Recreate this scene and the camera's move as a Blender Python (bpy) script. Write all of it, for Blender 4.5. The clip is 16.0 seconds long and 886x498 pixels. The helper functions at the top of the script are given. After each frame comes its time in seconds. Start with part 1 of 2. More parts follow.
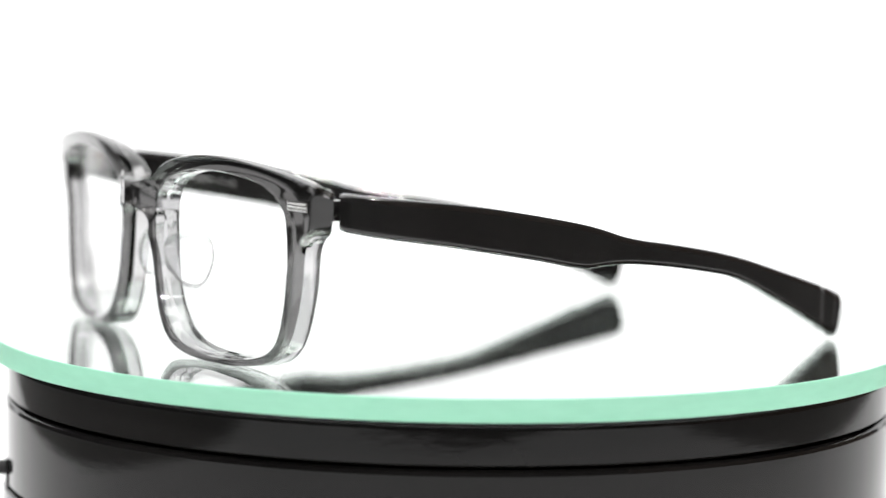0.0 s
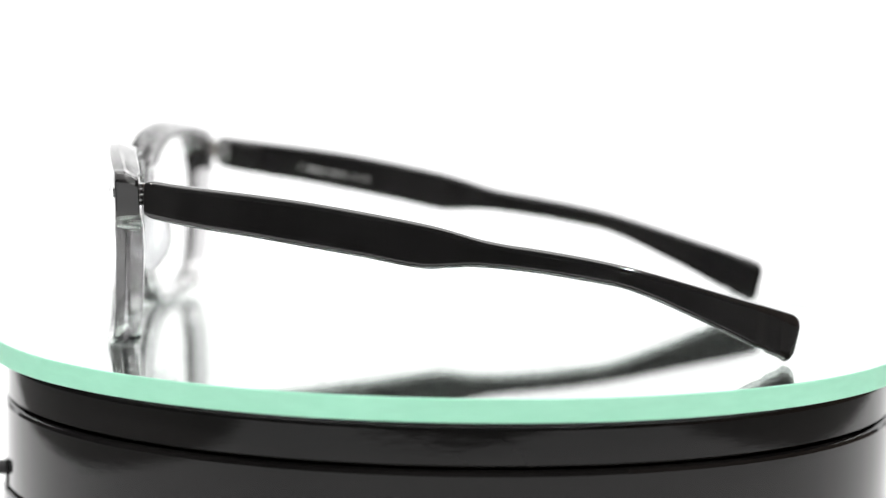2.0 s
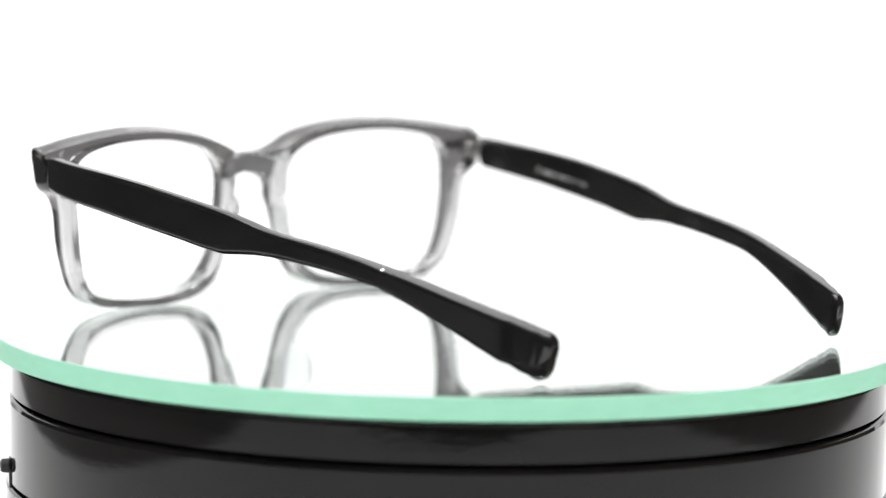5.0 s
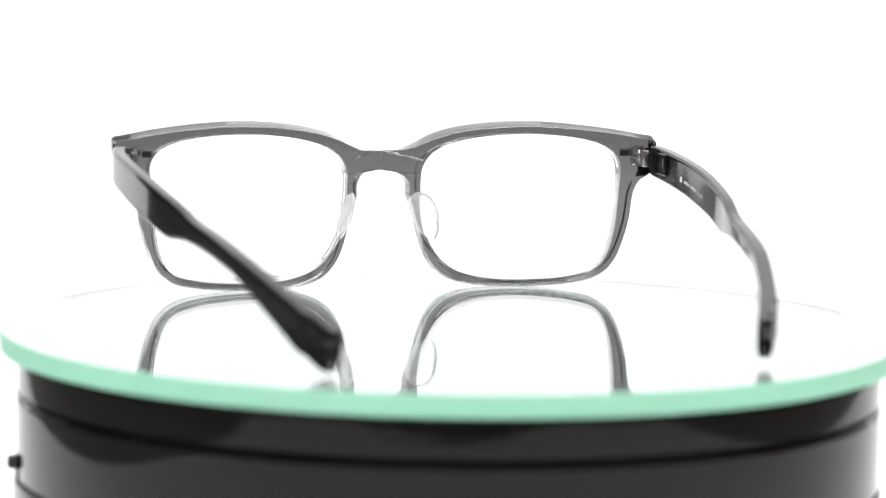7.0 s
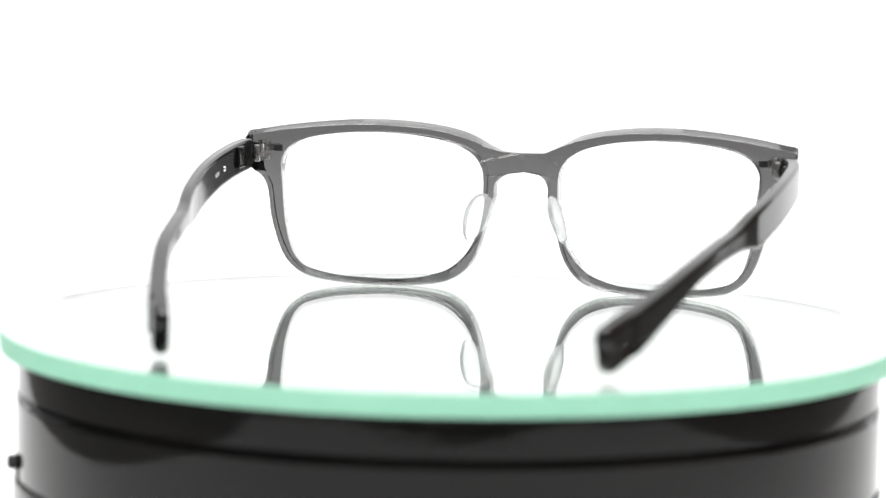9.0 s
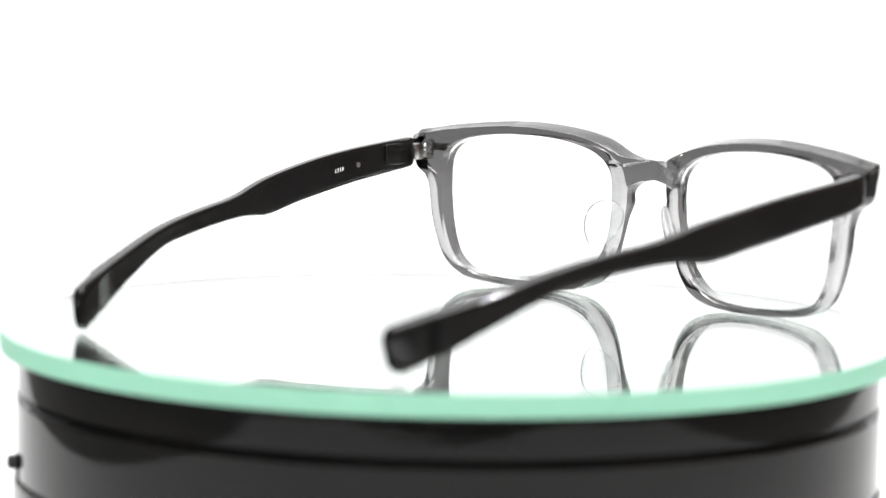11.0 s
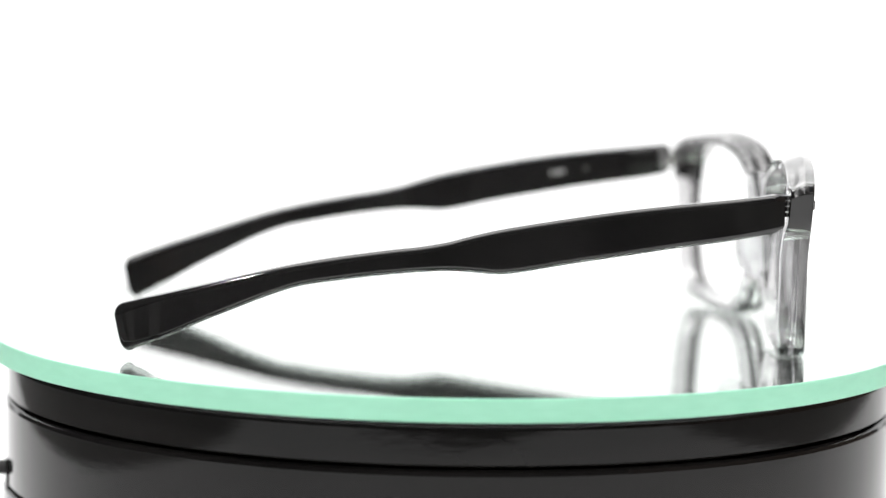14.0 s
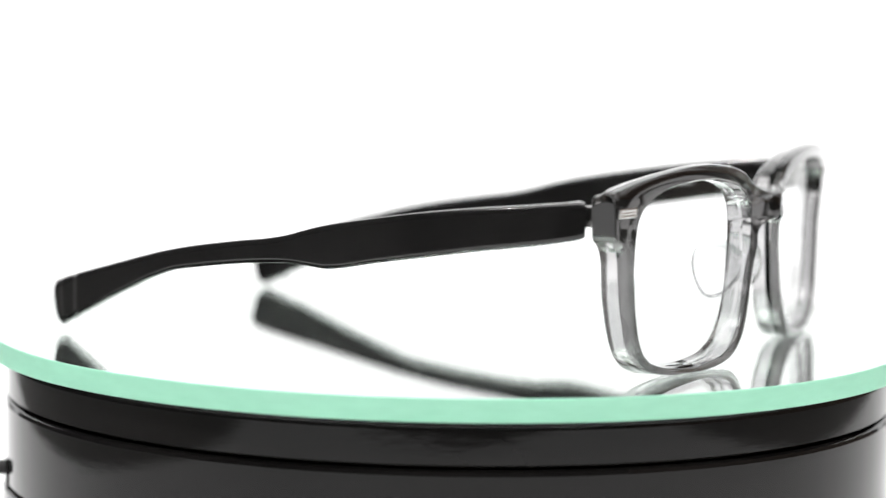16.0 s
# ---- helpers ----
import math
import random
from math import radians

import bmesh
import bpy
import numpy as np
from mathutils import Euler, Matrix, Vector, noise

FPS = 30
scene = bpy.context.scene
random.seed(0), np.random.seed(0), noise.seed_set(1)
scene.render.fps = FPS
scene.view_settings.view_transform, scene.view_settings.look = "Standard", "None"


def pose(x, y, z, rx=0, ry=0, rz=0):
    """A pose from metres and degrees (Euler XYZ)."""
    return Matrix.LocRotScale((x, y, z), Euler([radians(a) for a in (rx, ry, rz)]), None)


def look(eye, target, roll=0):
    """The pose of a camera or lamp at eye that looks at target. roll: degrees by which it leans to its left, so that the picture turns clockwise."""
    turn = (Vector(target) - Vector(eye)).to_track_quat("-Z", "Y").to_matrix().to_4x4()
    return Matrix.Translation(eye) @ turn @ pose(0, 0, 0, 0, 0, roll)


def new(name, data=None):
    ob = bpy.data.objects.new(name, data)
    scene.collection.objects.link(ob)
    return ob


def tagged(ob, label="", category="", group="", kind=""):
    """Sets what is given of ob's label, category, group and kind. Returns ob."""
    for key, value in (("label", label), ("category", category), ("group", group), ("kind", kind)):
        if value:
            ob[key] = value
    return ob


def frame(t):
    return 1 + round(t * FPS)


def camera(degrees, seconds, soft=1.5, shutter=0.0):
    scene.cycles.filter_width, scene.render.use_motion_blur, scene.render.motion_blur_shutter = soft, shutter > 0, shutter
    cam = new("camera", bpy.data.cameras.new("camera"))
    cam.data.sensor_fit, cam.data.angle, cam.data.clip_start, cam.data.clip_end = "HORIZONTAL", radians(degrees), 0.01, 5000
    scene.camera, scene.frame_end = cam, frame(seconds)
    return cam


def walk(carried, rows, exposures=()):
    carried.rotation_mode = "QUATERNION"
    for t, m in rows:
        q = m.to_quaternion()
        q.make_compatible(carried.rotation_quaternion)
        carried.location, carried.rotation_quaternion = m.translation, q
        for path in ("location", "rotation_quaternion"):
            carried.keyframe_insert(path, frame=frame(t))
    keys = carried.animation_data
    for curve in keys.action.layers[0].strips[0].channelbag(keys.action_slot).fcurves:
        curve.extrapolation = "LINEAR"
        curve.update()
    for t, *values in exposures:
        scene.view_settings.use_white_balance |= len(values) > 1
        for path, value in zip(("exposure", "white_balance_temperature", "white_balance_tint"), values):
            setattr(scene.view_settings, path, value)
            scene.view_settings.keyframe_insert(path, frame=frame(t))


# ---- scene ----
# Eyeglasses on a slowly turning mirror plate, filmed with a long lens in a white light tent.
EYE = Vector((0.0, -0.6735, 0.0905))
AIM = Vector((-math.sin(radians(0.165)) * math.cos(radians(6.116)), math.cos(radians(0.165)) * math.cos(radians(6.116)), -math.sin(radians(6.116))))
cam = camera(17.5, 16.0, soft=1.3)
cam.data.dof.use_dof, cam.data.dof.aperture_fstop = True, 9.5
focus = tagged(new("focus_mark"), kind="structure")      # the point on the line of sight to which the lens is focused
focus.empty_display_size = 0.005
cam.data.dof.focus_object = focus


def stand(back):
    """The camera's pose, drawn back by some metres along its own line of sight."""
    eye = EYE - AIM * back
    return look(eye, eye + AIM, 1.03)


walk(cam, [(t, stand(b)) for t, b in (
    (0.0, 0.0), (2.0, 0.0), (4.2, 0.0), (4.7, 0.0015), (5.25, 0.0078), (5.8, 0.0142), (6.3, 0.0157), (7.5, 0.0157), (9.2, 0.0157),
    (10.3, 0.0157), (11.3, 0.0155), (11.6, 0.0140), (12.0, 0.0075), (12.4, 0.0010), (12.7, 0.0), (14.0, 0.0), (16.0, 0.0))])


# the focus lies on the nearer arm, is pulled back to the rims while they face away, and returns
walk(focus, [(t, Matrix.Translation(EYE + AIM * d)) for t, d in (
    (0.0, 0.610), (2.0, 0.610), (4.2, 0.610), (4.7, 0.615), (5.25, 0.675), (5.8, 0.730), (6.3, 0.742), (7.5, 0.742), (9.2, 0.742),
    (10.3, 0.742), (11.3, 0.742), (11.6, 0.732), (12.0, 0.668), (12.4, 0.614), (12.7, 0.610), (14.0, 0.610), (16.0, 0.610))])

# ---- light ----
world = bpy.data.worlds.new("studio")
scene.world = world
world.use_nodes = True
world.node_tree.nodes["Background"].inputs[0].default_value = (0.95, 0.97, 1.0, 1)
world.node_tree.nodes["Background"].inputs[1].default_value = 0.03


def softbox(name, eye, target, wide, high, power, colour=(1, 1, 1)):
    data = bpy.data.lights.new(name, "AREA")
    data.shape, data.size, data.size_y, data.energy, data.color = "RECTANGLE", wide, high, power, colour
    ob = new(name, data)
    ob.matrix_world = look(eye, target)
    return ob


softbox("overhead_light", (0.0, 0.02, 0.62), (0, 0.0, 0), 0.75, 0.42, 5.0, (1.0, 0.99, 0.97))
softbox("front_light", (0.0, -0.62, 0.66), (0, -0.08, 0), 0.7, 0.16, 0.6, (1.0, 0.99, 0.97))
softbox("small_light", (-0.46, -0.30, 0.55), (0, 0, 0.02), 0.012, 0.012, 3.8)
softbox("small_light", (0.42, -0.34, 0.58), (0, 0, 0.02), 0.012, 0.012, 3.8)
# added fill, unseen: brightens walls and table for their reflections in the arms
softbox("room_fill", (0.0, -0.6, 1.97), (0, -0.6, 0), 2.2, 1.6, 40.0)
scene.view_settings.exposure = 0.0


# ---- materials ----
def material(name, colour, rough=0.4, metal=0.0, clear=0.0, ior=1.5, coat=0.0):
    m = bpy.data.materials.new(name)
    m.use_nodes = True
    b = m.node_tree.nodes["Principled BSDF"]
    b.inputs["Base Color"].default_value = (*colour, 1)
    b.inputs["Roughness"].default_value = rough
    b.inputs["Metallic"].default_value = metal
    b.inputs["Transmission Weight"].default_value = clear
    b.inputs["IOR"].default_value = ior
    b.inputs["Coat Weight"].default_value = coat
    return m


def grained(m, scale, low, high, bump=0.0, detail=4.0, stretch=(1, 1, 1), rough=None):
    """Colour between low and high by a noise in object space, with some relief and uneven gloss."""
    nt = m.node_tree
    b = nt.nodes["Principled BSDF"]
    co = nt.nodes.new("ShaderNodeTexCoord")
    mp = nt.nodes.new("ShaderNodeMapping")
    mp.inputs["Scale"].default_value = stretch
    no = nt.nodes.new("ShaderNodeTexNoise")
    no.inputs["Scale"].default_value = scale
    no.inputs["Detail"].default_value = detail
    ra = nt.nodes.new("ShaderNodeValToRGB")
    ra.color_ramp.elements[0].position, ra.color_ramp.elements[1].position = 0.3, 0.7
    ra.color_ramp.elements[0].color, ra.color_ramp.elements[1].color = (*low, 1), (*high, 1)
    nt.links.new(co.outputs["Object"], mp.inputs["Vector"])
    nt.links.new(mp.outputs["Vector"], no.inputs["Vector"])
    nt.links.new(no.outputs["Fac"], ra.inputs["Fac"])
    nt.links.new(ra.outputs["Color"], b.inputs["Base Color"])
    if rough:
        mr = nt.nodes.new("ShaderNodeMapRange")
        mr.inputs["To Min"].default_value, mr.inputs["To Max"].default_value = rough
        nt.links.new(no.outputs["Fac"], mr.inputs["Value"])
        nt.links.new(mr.outputs["Result"], b.inputs["Roughness"])
    if bump:
        bu = nt.nodes.new("ShaderNodeBump")
        bu.inputs["Strength"].default_value, bu.inputs["Distance"].default_value = bump, 0.0005
        nt.links.new(no.outputs["Fac"], bu.inputs["Height"])
        nt.links.new(bu.outputs["Normal"], b.inputs["Normal"])
    return m


def acetate(name, below, above, ior):
    """See-through acetate, dyed deeper towards the brow of the sheet."""
    m = material(name, below, 0.06, clear=1.0, ior=ior, coat=0.7)      # the gloss lies in the coat
    nt = m.node_tree
    co = nt.nodes.new("ShaderNodeTexCoord")
    no = nt.nodes.new("ShaderNodeTexNoise")
    no.inputs["Scale"].default_value = 55
    xyz = nt.nodes.new("ShaderNodeSeparateXYZ")
    wob = nt.nodes.new("ShaderNodeMath")
    wob.operation = "MULTIPLY_ADD"
    wob.inputs[1].default_value = 0.004
    mr = nt.nodes.new("ShaderNodeMapRange")
    mr.inputs["From Min"].default_value, mr.inputs["From Max"].default_value = 0.026, 0.041
    mix = nt.nodes.new("ShaderNodeMix")
    mix.data_type = "RGBA"
    mix.inputs["A"].default_value, mix.inputs["B"].default_value = (*below, 1), (*above, 1)
    nt.links.new(co.outputs["Object"], xyz.inputs[0])
    nt.links.new(co.outputs["Object"], no.inputs["Vector"])
    nt.links.new(no.outputs["Fac"], wob.inputs[0])
    nt.links.new(xyz.outputs["Z"], wob.inputs[2])
    nt.links.new(wob.outputs[0], mr.inputs["Value"])
    nt.links.new(mr.outputs["Result"], mix.inputs["Factor"])
    nt.links.new(mix.outputs["Result"], nt.nodes["Principled BSDF"].inputs["Base Color"])
    return m


SMOKE = acetate("smoky_acetate", (0.050, 0.0488, 0.0485), (0.022, 0.0212, 0.0210), 1.20)
VEIL = acetate("grey_acetate", (0.52, 0.52, 0.527), (0.52, 0.52, 0.527), 1.16)
CRYSTAL = acetate("crystal_acetate", (0.60, 0.595, 0.60), (0.34, 0.335, 0.335), 1.12)
DEEP = material("deep_smoke_acetate", (0.006, 0.0058, 0.0058), 0.06, ior=1.49)
BLACK = grained(material("black_acetate", (0.006, 0.006, 0.007), 0.05), 60, (0.0045, 0.0043, 0.0043), (0.009, 0.0086, 0.0084), rough=(0.06, 0.10))
LENS = material("lens", (0.985, 0.99, 0.99), 0.0, clear=1.0, ior=1.12)
PAD = material("clear_silicone", (0.97, 0.975, 0.98), 0.12, clear=0.80, ior=1.22)
STEEL = grained(material("polished_steel", (0.75, 0.74, 0.73), 0.18, metal=1.0), 900, (0.68, 0.67, 0.66), (0.8, 0.79, 0.78), rough=(0.12, 0.26))
PRINT = material("pale_print", (0.55, 0.54, 0.54), 0.4)
INLAY = material("dark_inlay", (0.01, 0.01, 0.01), 0.3)
GLASS = material("plate_glass", (0.95, 1.0, 0.97), 0.0, clear=0.995, ior=1.5)      # a faint green milkiness in the colour lightens the dark mirror images
SILVER = material("silvering", (0.95, 0.96, 0.955), 0.0, metal=1.0)
EDGE = grained(material("ground_glass_edge", (0.36, 0.78, 0.56), 0.35), 180, (0.275, 0.60, 0.43), (0.325, 0.66, 0.485), 0.05, stretch=(1, 1, 4), rough=(0.3, 0.42))
_n = EDGE.node_tree
_t, _x = _n.nodes.new("ShaderNodeBsdfTranslucent"), _n.nodes.new("ShaderNodeMixShader")
_t.inputs["Color"].default_value, _x.inputs[0].default_value = (0.80, 0.98, 0.90, 1), 0.28
_n.links.new(_n.nodes["Principled BSDF"].outputs[0], _x.inputs[1])
_n.links.new(_t.outputs[0], _x.inputs[2])
_n.links.new(_x.outputs[0], _n.nodes["Material Output"].inputs["Surface"])
# near white in place of backlight, so the edge's far side fades out
EDGE_LIT = material("lit_edge_inside", (0.90, 0.94, 0.92), 0.5)
PLASTIC = grained(material("black_gloss_plastic", (0.009, 0.0085, 0.0085), 0.1, ior=1.29), 24, (0.0030, 0.0028, 0.0027), (0.0066, 0.0061, 0.0058), 0.16, detail=9.0, stretch=(1, 1, 2.5), rough=(0.015, 0.06))
RUBBER = material("black_rubber", (0.012, 0.012, 0.012), 0.6)
SHEET = grained(material("white_sheet", (0.8, 0.8, 0.8), 0.6), 9, (0.78, 0.78, 0.78), (0.82, 0.82, 0.82), 0.03)
DARK = grained(material("grey_table", (0.15, 0.15, 0.15), 0.5), 6, (0.13, 0.128, 0.125), (0.17, 0.167, 0.163), 0.05)
# dark of the camera side, as the glossy arms mirror it
REFLECTION_DARK = grained(material("reflection_dark", (0.02, 0.02, 0.02), 0.9), 900, (0.014, 0.014, 0.014), (0.026, 0.025, 0.025), 0.2)
EARTH = grained(material("brown_wall", (0.4, 0.28, 0.22), 0.8), 3, (0.38, 0.275, 0.22), (0.46, 0.335, 0.27), 0.05)
PALE = grained(material("pale_wall", (0.2, 0.2, 0.2), 0.8), 3, (0.17, 0.173, 0.176), (0.22, 0.22, 0.22), 0.05)

GLOW = bpy.data.materials.new("backlit_panel")
GLOW.use_nodes = True
_e = GLOW.node_tree.nodes.new("ShaderNodeEmission")
_e.inputs["Color"].default_value, _e.inputs["Strength"].default_value = (1.0, 1.0, 1.0, 1), 1.5
GLOW.node_tree.links.new(_e.outputs[0], GLOW.node_tree.nodes["Material Output"].inputs["Surface"])


# ---- mesh helpers ----
def part(name, bm, mats, parent=None, label="", smooth=True, angle=40):
    """One mesh object out of a bmesh, under a thing or a part."""
    bmesh.ops.recalc_face_normals(bm, faces=bm.faces)
    me = bpy.data.meshes.new(name)
    for f in bm.faces:
        f.smooth = smooth
    for e in bm.edges:
        if len(e.link_faces) == 2 and e.calc_face_angle(0) > radians(angle):
            e.smooth = False
    bm.to_mesh(me)
    bm.free()
    for m in mats if isinstance(mats, (list, tuple)) else [mats]:
        me.materials.append(m)
    ob = new(name, me)
    if parent:
        ob.parent = parent
    return tagged(ob, label=label)


def spline(points, n, closed=False):
    """n points evenly along a smooth curve through the given ones."""
    pts = [np.array(p, float) for p in points]
    if closed:
        pts = [pts[-1]] + pts + pts[:2]
    else:
        pts = [2 * pts[0] - pts[1]] + pts + [2 * pts[-1] - pts[-2]]
    out = []
    for a, b, c, d in zip(pts, pts[1:], pts[2:], pts[3:]):
        ta = 0.0
        tb = ta + np.linalg.norm(b - a) ** 0.5
        tc = tb + np.linalg.norm(c - b) ** 0.5
        td = tc + np.linalg.norm(d - c) ** 0.5
        for s in range(24):
            t = tb + (tc - tb) * s / 24
            a1 = (tb - t) / (tb - ta) * a + (t - ta) / (tb - ta) * b
            a2 = (tc - t) / (tc - tb) * b + (t - tb) / (tc - tb) * c
            a3 = (td - t) / (td - tc) * c + (t - tc) / (td - tc) * d
            b1 = (tc - t) / (tc - ta) * a1 + (t - ta) / (tc - ta) * a2
            b2 = (td - t) / (td - tb) * a2 + (t - tb) / (td - tb) * a3
            out.append((tc - t) / (tc - tb) * b1 + (t - tb) / (tc - tb) * b2)
    out.append(pts[-2])
    out = np.array(out)
    run = np.concatenate([[0], np.cumsum(np.linalg.norm(np.diff(out, axis=0), axis=1))])
    at = np.linspace(0, run[-1], n + 1 if closed else n)[:n]
    return np.stack([np.interp(at, run, out[:, k]) for k in range(out.shape[1])], 1)


def box(bm, low, high, bevel=0.0, segments=2):
    """A bevelled box between two corners (metres)."""
    m = Matrix.Translation((Vector(low) + Vector(high)) / 2) @ Matrix.Diagonal((*(Vector(high) - Vector(low)), 1))
    made = bmesh.ops.create_cube(bm, size=1, matrix=m)["verts"]
    if bevel:
        edges = list({e for v in made for e in v.link_edges})
        bmesh.ops.bevel(bm, geom=edges, offset=bevel, segments=segments, affect="EDGES", profile=0.5)


def loft(bm, rings, close_ends=True):
    """Quads between rings of equally many points."""
    rows = [[bm.verts.new(p) for p in ring] for ring in rings]
    n = len(rows[0])
    for a, b in zip(rows, rows[1:]):
        for i in range(n):
            bm.faces.new((a[i], a[(i + 1) % n], b[(i + 1) % n], b[i]))
    if close_ends:
        bm.faces.new(rows[0][::-1])
        bm.faces.new(rows[-1])


def turned(bm, profile, n=128, closed=True):
    """A body turned about the z axis from (radius, height) pairs; a closed profile is a ring."""
    rows = []
    for k in range(n):
        a = 2 * math.pi * k / n
        rows.append([bm.verts.new((r * math.cos(a), r * math.sin(a), z)) for r, z in profile])
    m = len(profile)
    for k in range(n):
        a, b = rows[k], rows[(k + 1) % n]
        for i in range(m if closed else m - 1):
            bm.faces.new((a[i], b[i], b[(i + 1) % m], a[(i + 1) % m]))
    if not closed:
        for end, flip in ((0, True), (-1, False)):
            loop = [r[end] for r in rows]
            bm.faces.new(loop[::-1] if flip else loop)


def setting(name, bm, mat, label, category):
    return tagged(part(name, bm, mat), label, category, kind="structure")


# ---- the setting: table sheet, backlit panel, dark studio walls ----
TABLE = -0.062


def build_setting():
    bm = bmesh.new()
    box(bm, (-0.29, -0.40, TABLE - 0.003), (0.34, 0.61, TABLE), 0.001)
    setting("paper_sheet", bm, SHEET, "matt white paper sheet under the turntable", "paper")
    bm = bmesh.new()
    box(bm, (-1.4, -1.9, TABLE - 0.04), (1.4, 0.75, TABLE - 0.004), 0.004)
    setting("tabletop", bm, DARK, "grey tabletop beyond the paper sheet", "tabletop")
    # added out of view: a dark slab that the arms mirror instead of the camera
    bm = bmesh.new()
    box(bm, (-0.42, -1.86, TABLE - 0.0041), (0.42, -0.42, TABLE - 0.0005), 0.001)
    setting("dark_reflection_slab", bm, REFLECTION_DARK, "added dark slab before the turntable, mirrored in place of the camera", "mat")
    bm = bmesh.new()
    box(bm, (-0.62, 0.62, TABLE - 0.003), (0.62, 0.64, 0.85), 0.003)
    setting("backdrop", bm, GLOW, "backlit white diffuser panel behind the turntable", "backdrop")
    for name, low, high in (("wall_north", (-2, 2.0, -1), (2, 2.1, 2)), ("wall_south", (-2, -2.1, -1), (2, -2.0, 2)),
                            ("wall_east", (2.0, -2.1, -1), (2.1, 2.1, 2)), ("wall_west", (-2.1, -2.1, -1), (-2.0, 2.1, 2)),
                            ("ceiling", (-2.1, -2.1, 2.0), (2.1, 2.1, 2.1)), ("floor", (-2.1, -2.1, -1.1), (2.1, 2.1, -1.0))):
        bm = bmesh.new()
        box(bm, low, high)
        warm = name == "wall_east"
        setting(name, bm, EARTH if warm else PALE, ("plain warm brown studio " if warm else "plain grey studio ") + name.split("_")[0], name.split("_")[0])


build_setting()


# ---- the turntable: a still base and a turning mirror plate ----
def build_base():
    base = tagged(new("turntable_base"), "round glossy black plastic turntable base under the mirror plate", "turntable")
    base.location = (0, 0, TABLE)
    up = -TABLE
    bm = bmesh.new()
    turned(bm, [(r / 1000, up + z / 1000) for r, z in ((60, -5.6), (103.0, -5.6), (103.0, -6.2), (103.3, -7.2), (103.3, -14.3), (102.9, -14.7), (60, -14.7))])
    part("collar", bm, PLASTIC, base, angle=12)
    bm = bmesh.new()
    turned(bm, [(r / 1000, up + z / 1000) for r, z in ((60, -15.4), (102.8, -15.4), (103.4, -15.8), (103.6, -16.6), (103.6, -34.4), (103.1, -35.0), (60, -35.0))])
    part("body", bm, PLASTIC, base, angle=12)
    bm = bmesh.new()
    turned(bm, [(r / 1000, up + z / 1000) for r, z in ((60, -35.5), (103.6, -35.5), (104.2, -36.0), (104.4, -37.0), (104.4, -59.0), (103.4, -60.0), (60, -60.0))])
    part("foot_ring", bm, PLASTIC, base, angle=12)
    bm = bmesh.new()
    turned(bm, [(r / 1000, up + z / 1000) for r, z in ((0.5, -5.3), (98, -5.3), (98, -60.5), (0.5, -60.5))])
    part("core", bm, RUBBER, base, "matt black inner drum")
    for k in range(4):
        bm = bmesh.new()
        bmesh.ops.create_cone(bm, cap_ends=True, segments=24, radius1=0.009, radius2=0.008, depth=0.003,
                              matrix=pose(0.08 * math.cos(0.8 + k * math.pi / 2), 0.08 * math.sin(0.8 + k * math.pi / 2), 0.0015))
        part("rubber_foot", bm, RUBBER, base)
    side = Matrix.Rotation(radians(193), 4, "Z")      # the switch sits at the side of the body
    bm = bmesh.new()
    box(bm, (0.1020, -0.0010, up - 0.0362), (0.1040, 0.0034, up - 0.0290), 0.0004)
    bmesh.ops.transform(bm, matrix=side, verts=bm.verts)
    plate = part("switch_plate", bm, PLASTIC, base, "raised black plate round the switch")
    knob = bmesh.new()
    bmesh.ops.create_cone(knob, cap_ends=True, segments=24, radius1=0.0018, radius2=0.0016, depth=0.0024, matrix=side @ pose(0.1046, 0.0, up - 0.0312, 0, 90, 0))
    bmesh.ops.bevel(knob, geom=[e for e in knob.edges if len(e.link_faces) == 2 and e.calc_face_angle(0) > 1], offset=0.0003, segments=2, affect="EDGES")
    part("switch_knob", knob, RUBBER, plate, "small black switch knob")
    return base


def build_plate():
    plate = tagged(new("mirror_plate"), "round glass mirror plate with a mint green ground edge", "mirror")
    bm = bmesh.new()
    R, T = 0.1074, 0.0050
    turned(bm, [(R - 0.0003, -0.00004), (R - 0.0003, -T + 0.0003)], 192, closed=False)
    ob = part("glass_sheet", bm, GLASS, plate)
    ob.visible_shadow = False
    bm = bmesh.new()
    turned(bm, [(R - 0.0006, -T + 0.0002), (R - 0.0006, -T)], 192, closed=False)
    part("silver_backing", bm, SILVER, plate, "silvered mirror backing")
    bm = bmesh.new()
    turned(bm, [(R - 0.0002, 0.0), (R - 0.0001, -0.00004), (R, -0.0003), (R, -T + 0.0003), (R - 0.0001, -T), (R - 0.00022, -T), (R - 0.00022, 0.0)], 192)
    # the inner wall takes the whitened colour that stands in for backlight
    for f in bm.faces:
        if all(v.co.xy.length < R - 0.00015 for v in f.verts):
            f.material_index = 1
    part("ground_edge", bm, [EDGE, EDGE_LIT], plate, "mint green ground glass edge", angle=12)
    return plate


build_base()
PLATE = build_plate()

# ---- the eyeglasses; x to the wearer's right, y ahead, z up from the plate, in millimetres ----
SHIFT = 2.5          # how far the frame's middle sits beside the turning axis


def mm(x, y, z):
    return Vector(((x + SHIFT) / 1000, y / 1000, z / 1000))


def front_y(x):
    return 78.2 - 8.1 * (x / 72.0) ** 2 + 3.1 * math.exp(-(x / 6.5) ** 4)      # the bridge stands forward


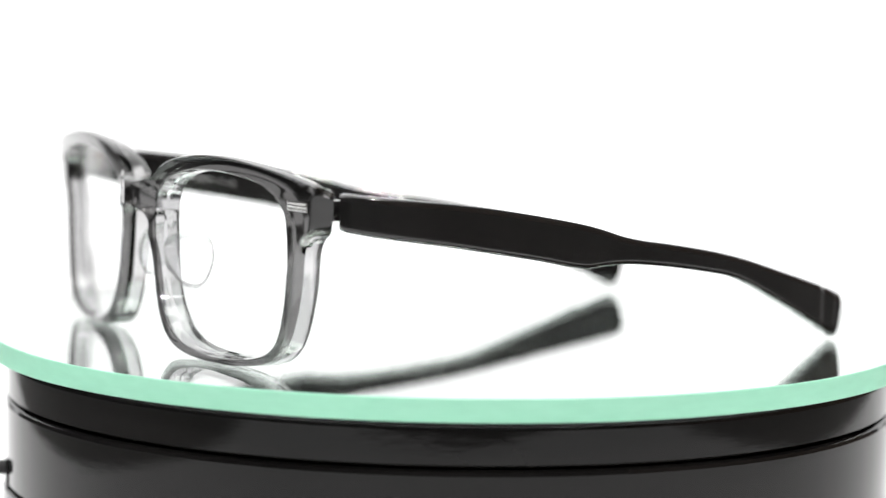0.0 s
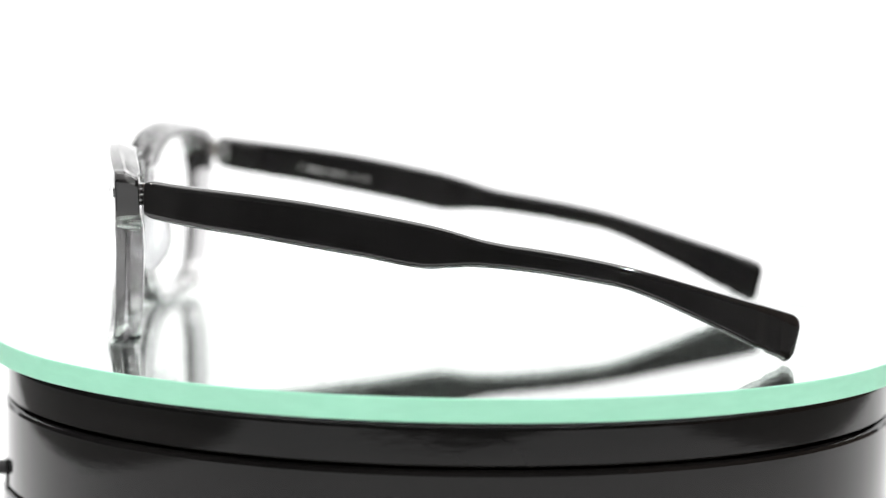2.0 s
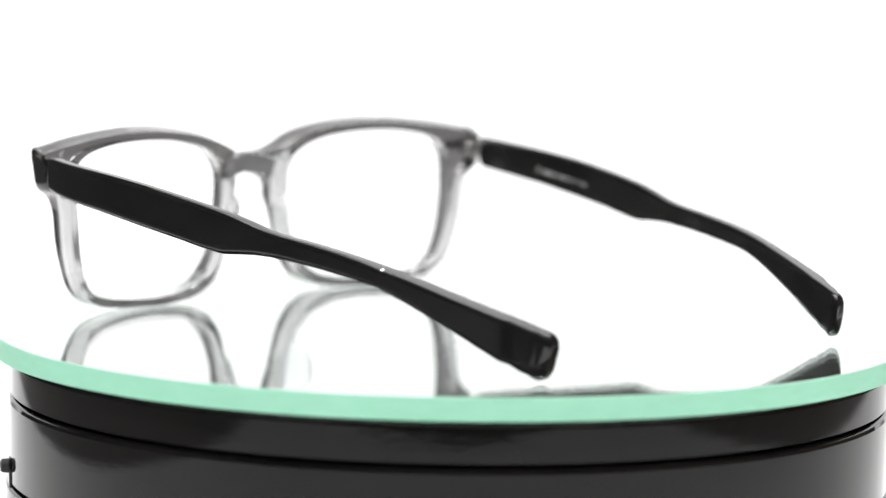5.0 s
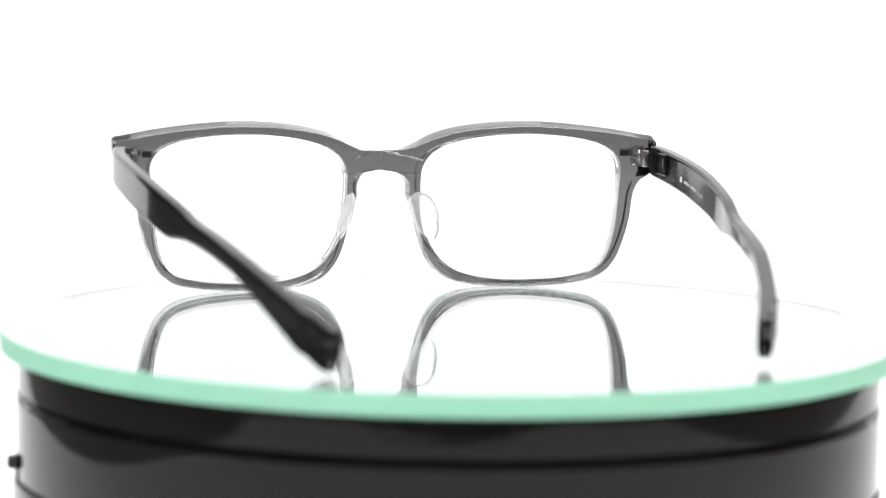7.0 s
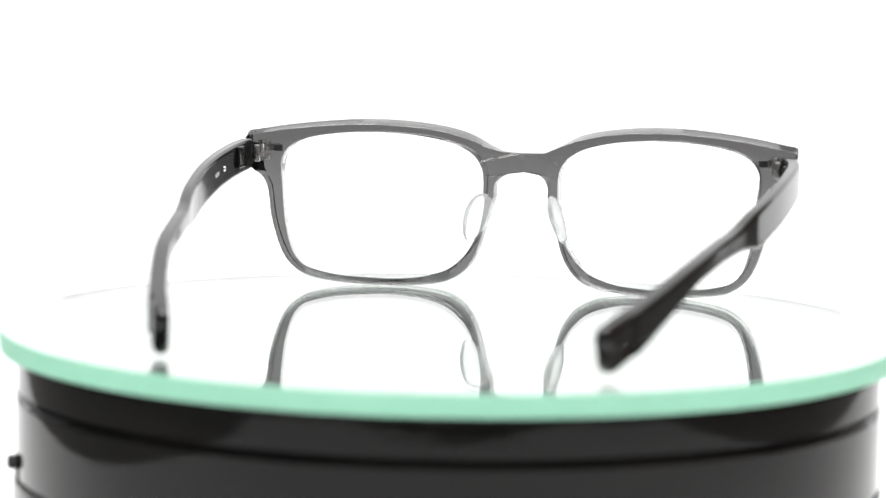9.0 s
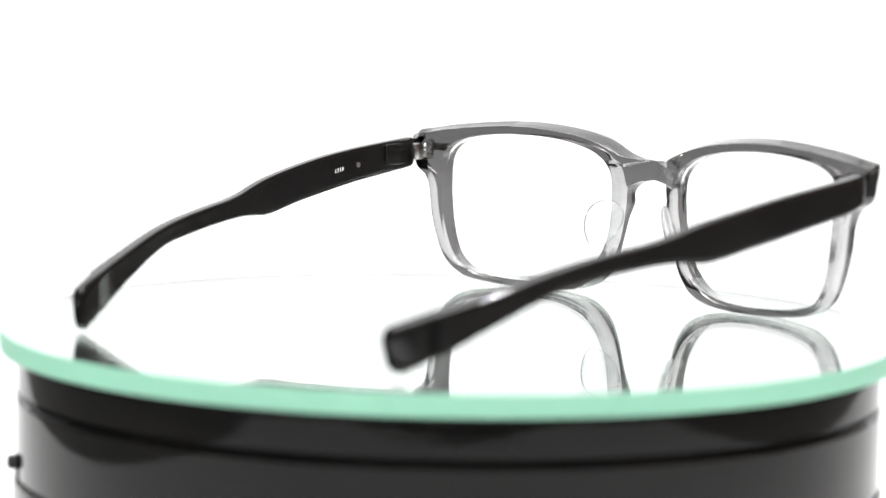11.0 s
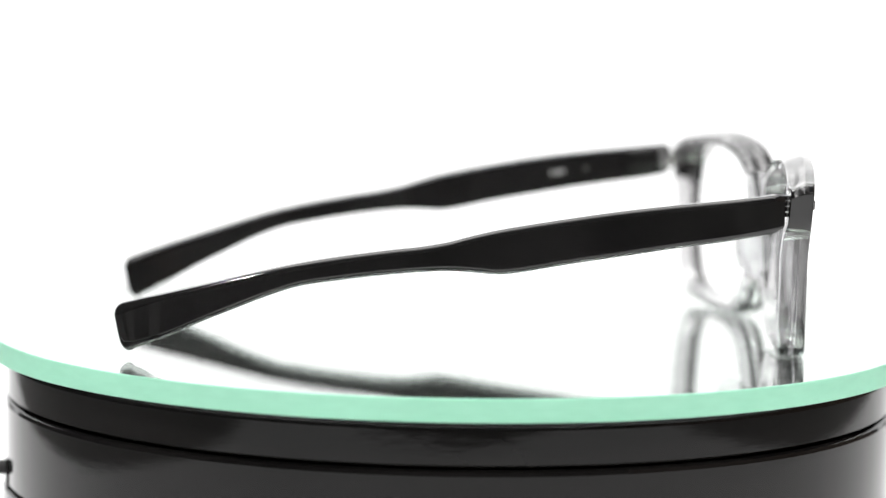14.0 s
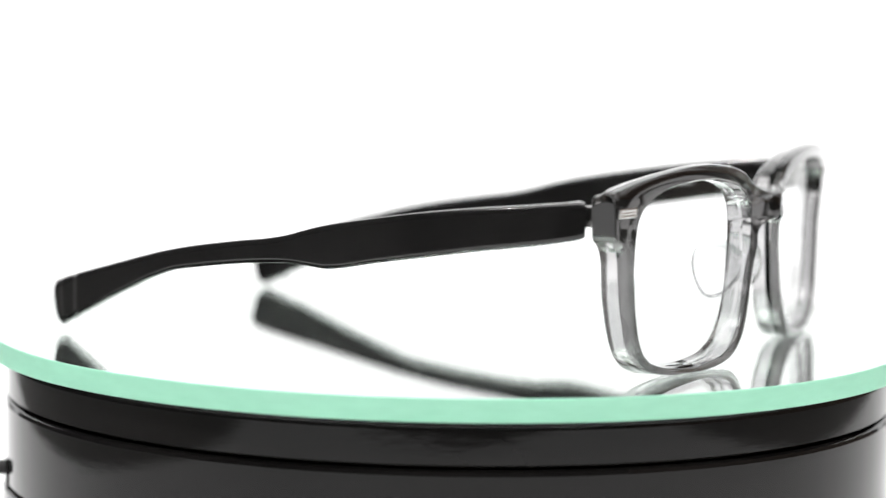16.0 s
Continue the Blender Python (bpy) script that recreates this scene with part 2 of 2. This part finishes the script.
def setback(x, z):
    """The outer sides of the rims bend back, most of all below the end pieces."""
    u = min(max((abs(x) - 34.0) / 30.0, 0.0), 1.0)
    v = min(max((38.0 - z) / 14.0, 0.0), 1.0)
    return u * u * (3 - 2 * u) * (0.15 + 1.0 * v)


def back_y(x):
    return 71.7 - 7.6 * (x / 72.0) ** 2 + 5.4 * math.exp(-(x / 6.0) ** 4)


# half of the frame's outline, from the bridge's top over the end piece to the bridge's underside, and the lens opening
RIM = ((0, 36.3), (5.4, 36.7), (9.2, 38.2), (13.0, 39.9), (19, 41.7), (26.5, 42.9), (34, 43.5), (41.5, 43.6), (49, 43.2), (56.3, 42.5), (63.5, 41.6), (70.4, 40.4),
       (73.4, 39.8), (73.7, 38.9), (73.2, 35.5), (72.5, 32.0), (71.5, 30.7), (68.9, 29.0), (67.3, 26.0), (66.2, 18.5), (64.4, 11.8), (62.2, 7.0), (59.5, 4.1), (55.8, 2.1), (48.7, 0.8), (41, 0.2),
       (33.6, 0.1), (26.2, 0.5), (20, 1.6), (15.6, 4.0), (12.8, 7.4), (11.2, 11.0), (8.6, 20.5), (7.2, 24.9), (7.2, 27.6), (6.0, 29.6), (3.6, 30.8), (0, 31.2))
OPENING = ((64.1, 31.0), (63.6, 34.2), (62.1, 36.5), (59.8, 38.1), (56.2, 39.4), (49, 40.6), (40, 41.1), (31, 40.8), (22.2, 39.6), (16, 37.7), (12.3, 35.2), (10.5, 32.2), (10.0, 28.4), (10.2, 24),
           (11.2, 16.5), (12.9, 11.8), (15.5, 8.0), (19, 4.7), (24.8, 2.4), (33.6, 1.4), (42.6, 1.6), (51.3, 2.6), (57.2, 4.5), (60.3, 7.4), (62.5, 13.4), (63.6, 21))


def ray_hit(path, centre, angle, closed):
    """Where a ray from centre meets a path, farthest out."""
    d = np.array([math.cos(angle), math.sin(angle)])
    best = None
    q = np.vstack([path, path[:1]]) if closed else path
    a, b = q[:-1] - centre, q[1:] - centre
    e = b - a
    den = d[0] * e[:, 1] - d[1] * e[:, 0]
    den[np.abs(den) < 1e-12] = 1e-12
    s = (a[:, 0] * e[:, 1] - a[:, 1] * e[:, 0]) / den
    u = (a[:, 0] * d[1] - a[:, 1] * d[0]) / den
    ok = (s > 0) & (u >= -1e-9) & (u <= 1 + 1e-9)
    return centre + d * s[ok].max()


def build_front(glasses):
    centre = np.array([37.0, 27.0])
    outer = np.vstack([spline(RIM, 500), [[0, 31.2], [0, 36.3]]])
    inner = spline(OPENING, 300, True)
    low, high = math.atan2(31.2 - 27, -37), math.atan2(36.3 - 27, -37)
    # rays: even along the outline, and five across the bridge's middle
    knots = spline(RIM, 260)
    angles = [math.atan2(z - 27, x - 37) for x, z in knots] + [low + (high - low) * k / 5 for k in range(1, 5)]
    rings = []
    for a in angles:
        o, i = ray_hit(outer, centre, a, True), ray_hit(inner, centre, a, True)
        seam = o[0] < 0.02
        if seam:
            o[0] = 0.0
        w = np.linalg.norm(o - i)
        r = 0.0 if seam else 1.0
        sec = []
        for dist, side, depth in ((0.0, "f", 0.45), (0.10, "f", 0.18), (0.3, "f", 0.04), (0.7, "f", 0.0), (w * 0.5, "f", 0.0), (w - 0.8 * r, "f", 0.0), (w - 0.35 * r, "f", 0.08 * r), (w - 0.1 * r, "f", 0.3 * r),
                                  (w, "f", 0.7), (w, "f", 2.1), (w, "f", 2.3), (w, "b", -0.8), (w - 0.1 * r, "b", -0.28 * r), (w - 0.35 * r, "b", -0.08 * r), (w - 0.8 * r, "b", 0.0), (w * 0.5, "b", 0.0),
                                  (0.6, "b", 0.0), (0.12, "b", -0.10), (0.0, "b", -0.4)):
            p = i + (o - i) * (min(max(dist, 0), w) / w)
            y = (front_y(p[0]) if side == "f" else back_y(p[0])) - depth - setback(*p)
            if side == "b":
                y += 0.8 * min(max((p[0] - 66.0) / 4.0, 0.0), 1.0) * min(max((p[1] - 29.0) / 3.0, 0.0), 1.0)
            k = min(max((p[1] - 33.0) / 6.0, 0.0), 1.0) * min(max((p[0] - 5.0) / 10.0, 0.0), 1.0) * min(max(dist, 0), w) / w
            lip = min(max((9.0 - p[1]) / 6.0, 0.0), 1.0) * (1 - min(max(dist, 0), w) / w)      # the lower lip is wider behind
            side_lip = min(max((p[0] - 57.0) / 4.0, 0.0), 1.0) * min(max((33.0 - p[1]) / 6.0, 0.0), 1.0) * (1 - min(max(dist, 0), w) / w)
            sec.append((p[0] - (0.7 if side == "b" else 0.1) * side_lip, y, p[1] + (0.85 if side == "f" else -0.25) * k + (0.75 if side == "b" else 0.15) * lip))
        rings.append((sec, seam))
    bm = bmesh.new()
    n = len(rings)
    for sign in (1, -1):
        rows = [[bm.verts.new(mm(sign * x, y, z)) for x, y, z in sec] for sec, _ in rings]
        m = len(rows[0])
        for k in range(n):
            a, b = rows[k], rows[(k + 1) % n]
            both = rings[k][1] and rings[(k + 1) % n][1]
            for j in range(m):
                if both and 5 <= j < 14:
                    continue
                f = bm.faces.new((a[j], a[(j + 1) % m], b[(j + 1) % m], b[j]))
                px, pz = rings[k][0][j][0], rings[k][0][j][2]
                end_piece = 30.5 < pz < (39.4 if j <= 12 else 38.6) and px > (70.2 if j < 8 else 69.5 if j <= 12 else 70.8)
                f.material_index = 3 if end_piece else 0 if j < 9 else 2 if 12 <= j < 17 else 1
    bmesh.ops.remove_doubles(bm, verts=[v for v in bm.verts if abs(v.co.x - SHIFT / 1000) < 2e-6], dist=4e-6)
    ob = part("front_frame", bm, [SMOKE, CRYSTAL, VEIL, DEEP], glasses, "laminated acetate rims, smoky grey face on clear crystal back", angle=19)
    return ob


def build_lens(glasses, sign):
    loop = spline(OPENING, 96, True)
    c = np.array([37.0, 21.5])
    bm = bmesh.new()
    sides = []
    for face in (0, 1):
        rows = []
        for f in (1.0, 0.8, 0.6, 0.4, 0.2):
            row = []
            for p in loop:
                q = c + (p - c) * f * 0.9985
                mid = 0.55 * front_y(q[0]) + 0.45 * back_y(q[0]) - 0.0012 * (q[1] - 21.5) ** 2 - setback(*q)
                row.append(bm.verts.new(mm(sign * q[0], mid - 0.6 + 1.2 * face, q[1])))
            rows.append(row)
        for a, b in zip(rows, rows[1:]):
            for k in range(96):
                bm.faces.new((a[k], a[(k + 1) % 96], b[(k + 1) % 96], b[k]))
        mid = 0.55 * front_y(c[0]) + 0.45 * back_y(c[0])
        tip = bm.verts.new(mm(sign * c[0], mid - 0.6 + 1.2 * face, c[1]))
        for k in range(96):
            bm.faces.new((rows[-1][k], rows[-1][(k + 1) % 96], tip))
        sides.append(rows[0])
    for k in range(96):
        bm.faces.new((sides[0][k], sides[0][(k + 1) % 96], sides[1][(k + 1) % 96], sides[1][k]))
    ob = part("lens", bm, LENS, glasses, "clear demonstration lens")
    ob.visible_shadow = False


# temple: along y its outer side, top and bottom
TOP = ((62.7, 39.3), (52, 38.1), (40, 36.8), (28.5, 35.3), (16.6, 33.3), (4.6, 31.0), (0.4, 30.0), (-3.8, 28.8), (-7.4, 27.7), (-13.6, 26.4), (-19.7, 25.5), (-32.3, 23.3), (-40, 21.6), (-45.2, 20.2), (-58.6, 16.2),
       (-72.4, 12.0), (-77.2, 10.4))
BOTTOM = ((62.7, 31.5), (52, 29.6), (40, 27.8), (28.3, 25.8), (16.4, 23.7), (6.9, 21.8), (2.7, 21.3), (-1.5, 21.5), (-7.6, 21.6), (-19.8, 20.4), (-32.4, 18.4), (-38.8, 17.1), (-45.4, 14.7), (-52, 11.7), (-58.8, 8.5),
          (-65.7, 5.0), (-72.7, 1.6), (-77.0, 0.3))
OUTER = ((62.7, 73.8), (55, 75.2), (45, 75.4), (25, 74.3), (5, 71.6), (-7.5, 69.1), (-20, 66.8), (-39, 63.4), (-53, 59.5), (-67, 54.8), (-78, 50.4))


def along(path, y):
    q = spline(path, 300)[::-1]
    return float(np.interp(y, q[:, 0], q[:, 1]))


def thickness(y):
    return float(np.interp(y, (-76, -70, -64, -20, 10, 40, 62), (5.0, 4.9, 4.5, 3.5, 3.0, 3.15, 3.7)))


def build_temple(glasses, sign):
    bm = bmesh.new()
    rings = []
    ys = list(np.linspace(62.6, -67.4, 100)) + list(np.linspace(-67.9, -76.7, 34))
    raise_by = (lambda u: -0.6 + 1.6 * u ** 2.5) if sign > 0 else (lambda u: -0.2 + 0.4 * u)      # the right arm sits low at its middle and high at its tip
    shorter, spread = (1.0, 0.0) if sign > 0 else (0.9, 2.6)
    top, bot, out = (spline(q, 400)[::-1] for q in (TOP, BOTTOM, OUTER))
    for k, y in enumerate(ys):
        zt, zb, xo = (float(np.interp(y, q[:, 0], q[:, 1])) for q in (top, bot, out))
        thick = thickness(y)
        step = min(max((-68.5 - y) / 2.4, 0.0), 1.0)
        facet = 0.7 * step * step * (3 - 2 * step) + 0.35 * min(max((-74.6 - y) / 1.6, 0.0), 1.0)      # the tip is stepped back into a paddle
        zb_dent = 0.35 * math.exp(-((y + 69.6) / 0.9) ** 2)
        run = (62.7 - y) / 139.0
        xo += spread * run ** 3
        zt, zb = zt + raise_by(run), zb + raise_by(run) + zb_dent
        y += shorter * run + 0.8 * max(0.0, 1 - run * 3)
        inset = 0.35 if k == 0 else 0.0
        cz, cx, hz, hx = (zt + zb) / 2, xo - thick / 2 - facet / 2, (zt - zb) / 2 - inset, thick / 2 - inset - facet / 2
        rings.append((y, cx, cz, hx, hz))
    # rounded, slanted end
    y, cx, cz, hx, hz = rings[-1]
    for f, dy in ((0.985, 0.5), (0.94, 1.0), (0.84, 1.5), (0.62, 1.8)):
        rings.append((y - dy, cx - 0.3 * dy, cz - 0.32 * dy, hx * f, hz * f))
    loops = []
    for k, (y, cx, cz, hx, hz) in enumerate(rings):
        loop = []
        mitre = 0.9 * max(0.0, 1 - k / 4)      # the joint is cut back on the inner side
        end = min(max((-67.5 - y) / 8.0, 0.0), 1.0)
        slant = 0.22 * min(max((-72.6 - y) / 3.6, 0.0), 1.0)      # the end leans forward at its foot
        r = min(0.8 + 0.6 * end, hx * 0.7, hz * 0.6)
        rz = min(1.5 * r, hz * 0.6)      # the sides are flat, the corners taller than wide
        for qx, qz, a0 in ((1, 1, 0), (-1, 1, 90), (-1, -1, 180), (1, -1, 270)):
            arc = [(qx * (hx - r) + r * math.cos(radians(a)), qz * (hz - rz) + rz * math.sin(radians(a))) for a in np.linspace(a0, a0 + 90, 6)]
            # a support point on the flat before and behind each corner keeps the shading flat
            lead, tail = ((0, -0.12 * qz), (-0.12 * qx, 0)) if a0 in (0, 180) else ((-0.12 * qx, 0), (0, -0.12 * qz))
            arc = [(arc[0][0] + lead[0], arc[0][1] + lead[1])] + arc + [(arc[-1][0] + tail[0], arc[-1][1] + tail[1])]
            for dx, dz in arc:
                loop.append(mm(sign * (cx + dx + 0.4 * slant * (hz - dz)), y - mitre * (1 - dx / hx) + slant * (hz - dz), cz + dz))
        loops.append(loop)
    loft(bm, loops)
    side = part("temple", bm, BLACK, glasses, "slim black acetate temple with a flared tip", angle=32)
    # hinge: plate, knuckles, screw
    bm = bmesh.new()
    box(bm, *sorted_corners(mm(sign * 68.2, 59.6, 33.0), mm(sign * 69.8, 63.6, 37.4)), 0.0003)
    part("hinge_plate", bm, STEEL, side, "silver steel hinge leaf")
    for k in range(3):
        bm = bmesh.new()
        bmesh.ops.create_cone(bm, cap_ends=True, segments=20, radius1=0.0008, radius2=0.0008, depth=0.00088, matrix=Matrix.Translation(mm(sign * 68.6, 63.7, 34.4 + k * 0.95)))
        bmesh.ops.bevel(bm, geom=[e for e in bm.edges if e.calc_face_angle(0) > 1], offset=0.00012, segments=1, affect="EDGES")
        part("hinge_knuckle", bm, STEEL, side, "silver steel hinge knuckle")
    bm = bmesh.new()
    bmesh.ops.create_uvsphere(bm, u_segments=16, v_segments=8, radius=0.00075, matrix=Matrix.Translation(mm(sign * 68.6, 63.7, 37.0)) @ Matrix.Diagonal((1, 1, 0.5, 1)))
    part("hinge_screw", bm, STEEL, side, "silver hinge screw")
    bm = bmesh.new()
    bmesh.ops.create_cone(bm, cap_ends=True, segments=20, radius1=0.0008, radius2=0.0007, depth=0.0004, matrix=Matrix.Translation(mm(sign * (along(OUTER, 41.3) - thickness(41.3)), 41.3, 31.2 if sign > 0 else 32.3)) @ pose(0, 0, 0, 0, 90, 0))
    part("rivet", bm, STEEL, side, "small round steel rivet")
    bm = bmesh.new()
    box(bm, *sorted_corners(mm(sign * (along(OUTER, 56) - 3.95), 51.5, 31.6 if sign < 0 else 31.2), mm(sign * (along(OUTER, 56) - 3.0), 60.6, 37.4 if sign < 0 else 37.0)), 0.0005, 3)
    part("hinge_boss", bm, BLACK, side, "raised black boss round the hinge")
    # print on the inner side
    groups = ((39.4, 4), (33.6, 4), (27.4, 1), (25.2, 2)) if sign > 0 else ((35.4, 4),)
    pitch = 1.22 if sign > 0 else 0.98
    tall = 0.45 if sign > 0 else 0.55
    marks = [(start - pitch * k, start - pitch * (k + 0.74)) for start, count in groups for k in range(count)]
    for a, b in marks:
        y = (a + b) / 2
        z = (along(TOP, y) + along(BOTTOM, y)) / 2 + raise_by((62.7 - y) / 139.0) - (0.9 if sign > 0 else 0.0)
        bm = bmesh.new()
        x = along(OUTER, y) - thickness(y) + spread * ((62.7 - y) / 139.0) ** 3
        box(bm, *sorted_corners(mm(sign * (x - 0.03), b, z - tall), mm(sign * (x + 0.3), a, z + tall)))
        part("print_mark", bm, PRINT, side, "pale printed mark")
    return side


def sorted_corners(a, b):
    return Vector(map(min, a, b)), Vector(map(max, a, b))


def build_pin(glasses, sign):
    """A small bar with three ridges, let into the face of the end piece."""
    for k in range(3):
        bm = bmesh.new()
        z = 35.3 + 0.66 * k
        rings = []
        for s in range(6):
            x = 65.6 + 6.3 * s / 5
            y = front_y(x) - setback(x, z)
            rings.append([mm(sign * x, y - 0.4, z), mm(sign * x, y + 0.22, z + 0.02), mm(sign * x, y + 0.34, z + 0.29), mm(sign * x, y + 0.22, z + 0.60), mm(sign * x, y - 0.4, z + 0.63)])
        loft(bm, rings)
        part("inlay_bar", bm, STEEL, glasses, "thin silver metal inlay bar on the end piece")
    bm = bmesh.new()
    box(bm, *sorted_corners(mm(sign * 63.6, back_y(64) + 0.5, 35.6), mm(sign * 66.0, back_y(66) - 0.15, 37.3)), 0.00015)
    part("anchor_plate", bm, INLAY, glasses, "dark anchor plate behind the inlay")
    bm = bmesh.new()
    box(bm, *sorted_corners(mm(sign * 66.8, back_y(67) + 0.6, 33.2), mm(sign * 70.2, back_y(70) + 0.9, 38.4)), 0.0003)
    part("hinge_base", bm, STEEL, glasses, "silver steel hinge base set in the end piece")
    for k in range(4):
        bm = bmesh.new()
        bmesh.ops.create_cone(bm, cap_ends=True, segments=28, radius1=0.00155, radius2=0.00155, depth=0.00098, matrix=Matrix.Translation(mm(sign * 68.3, 65.0, 34.0 + k * 1.2)))
        bmesh.ops.bevel(bm, geom=[e for e in bm.edges if e.calc_face_angle(0) > 1], offset=0.00022, segments=2, affect="EDGES")
        part("hinge_barrel", bm, STEEL, glasses, "silver steel hinge barrel")


def build_pad(glasses, sign):
    bm = bmesh.new()
    rings = []
    n = 32
    axis = Vector((1.0, 0.55, 0.30)).normalized()
    up = Vector((-0.20, 0.18, 1.0))
    up = (up - axis * up.dot(axis)).normalized()
    back = up.cross(axis)
    for f, h in ((0.15, 1.15), (0.45, 1.05), (0.75, 0.75), (0.93, 0.4), (1.0, 0.0), (0.93, -0.3), (0.75, -0.5), (0.45, -0.6), (0.15, -0.65)):
        ring = []
        for k in range(n):
            a = 2 * math.pi * k / n
            wide = 5.4 * (1 + 0.25 * math.sin(a)) * math.cos(a)
            p = Vector((10.7 if sign > 0 else 11.2, 69.6, 19.5)) + (back * wide + up * (6.7 * math.sin(a))) * f - axis * h * 1.35
            ring.append(mm(sign * p.x, p.y, p.z))
        rings.append(ring)
    loft(bm, rings)
    part("nose_pad", bm, PAD, glasses, "clear silicone nose pad", angle=80)


def build_glasses():
    glasses = tagged(new("eyeglasses"), "square eyeglasses with smoky clear acetate front and black temples", "eyeglasses")
    build_front(glasses)
    for sign in (-1, 1):
        build_lens(glasses, sign)
        build_pin(glasses, sign)
        build_pad(glasses, sign)
        build_temple(glasses, sign)
    return glasses


GLASSES = build_glasses()

# ---- what turns ----
TURN = ((0, 117.9), (2, 88.7), (4, 60.1), (6, 30.95), (8, 2.0), (10, -26.85), (12, -55.6), (14, -84.7), (16, -114.0))      # seconds, degrees


def motions():
    for thing in (PLATE, GLASSES):
        walk(thing, [(t, pose(0, 0, 0, 0, 0, a)) for t, a in TURN])


motions()
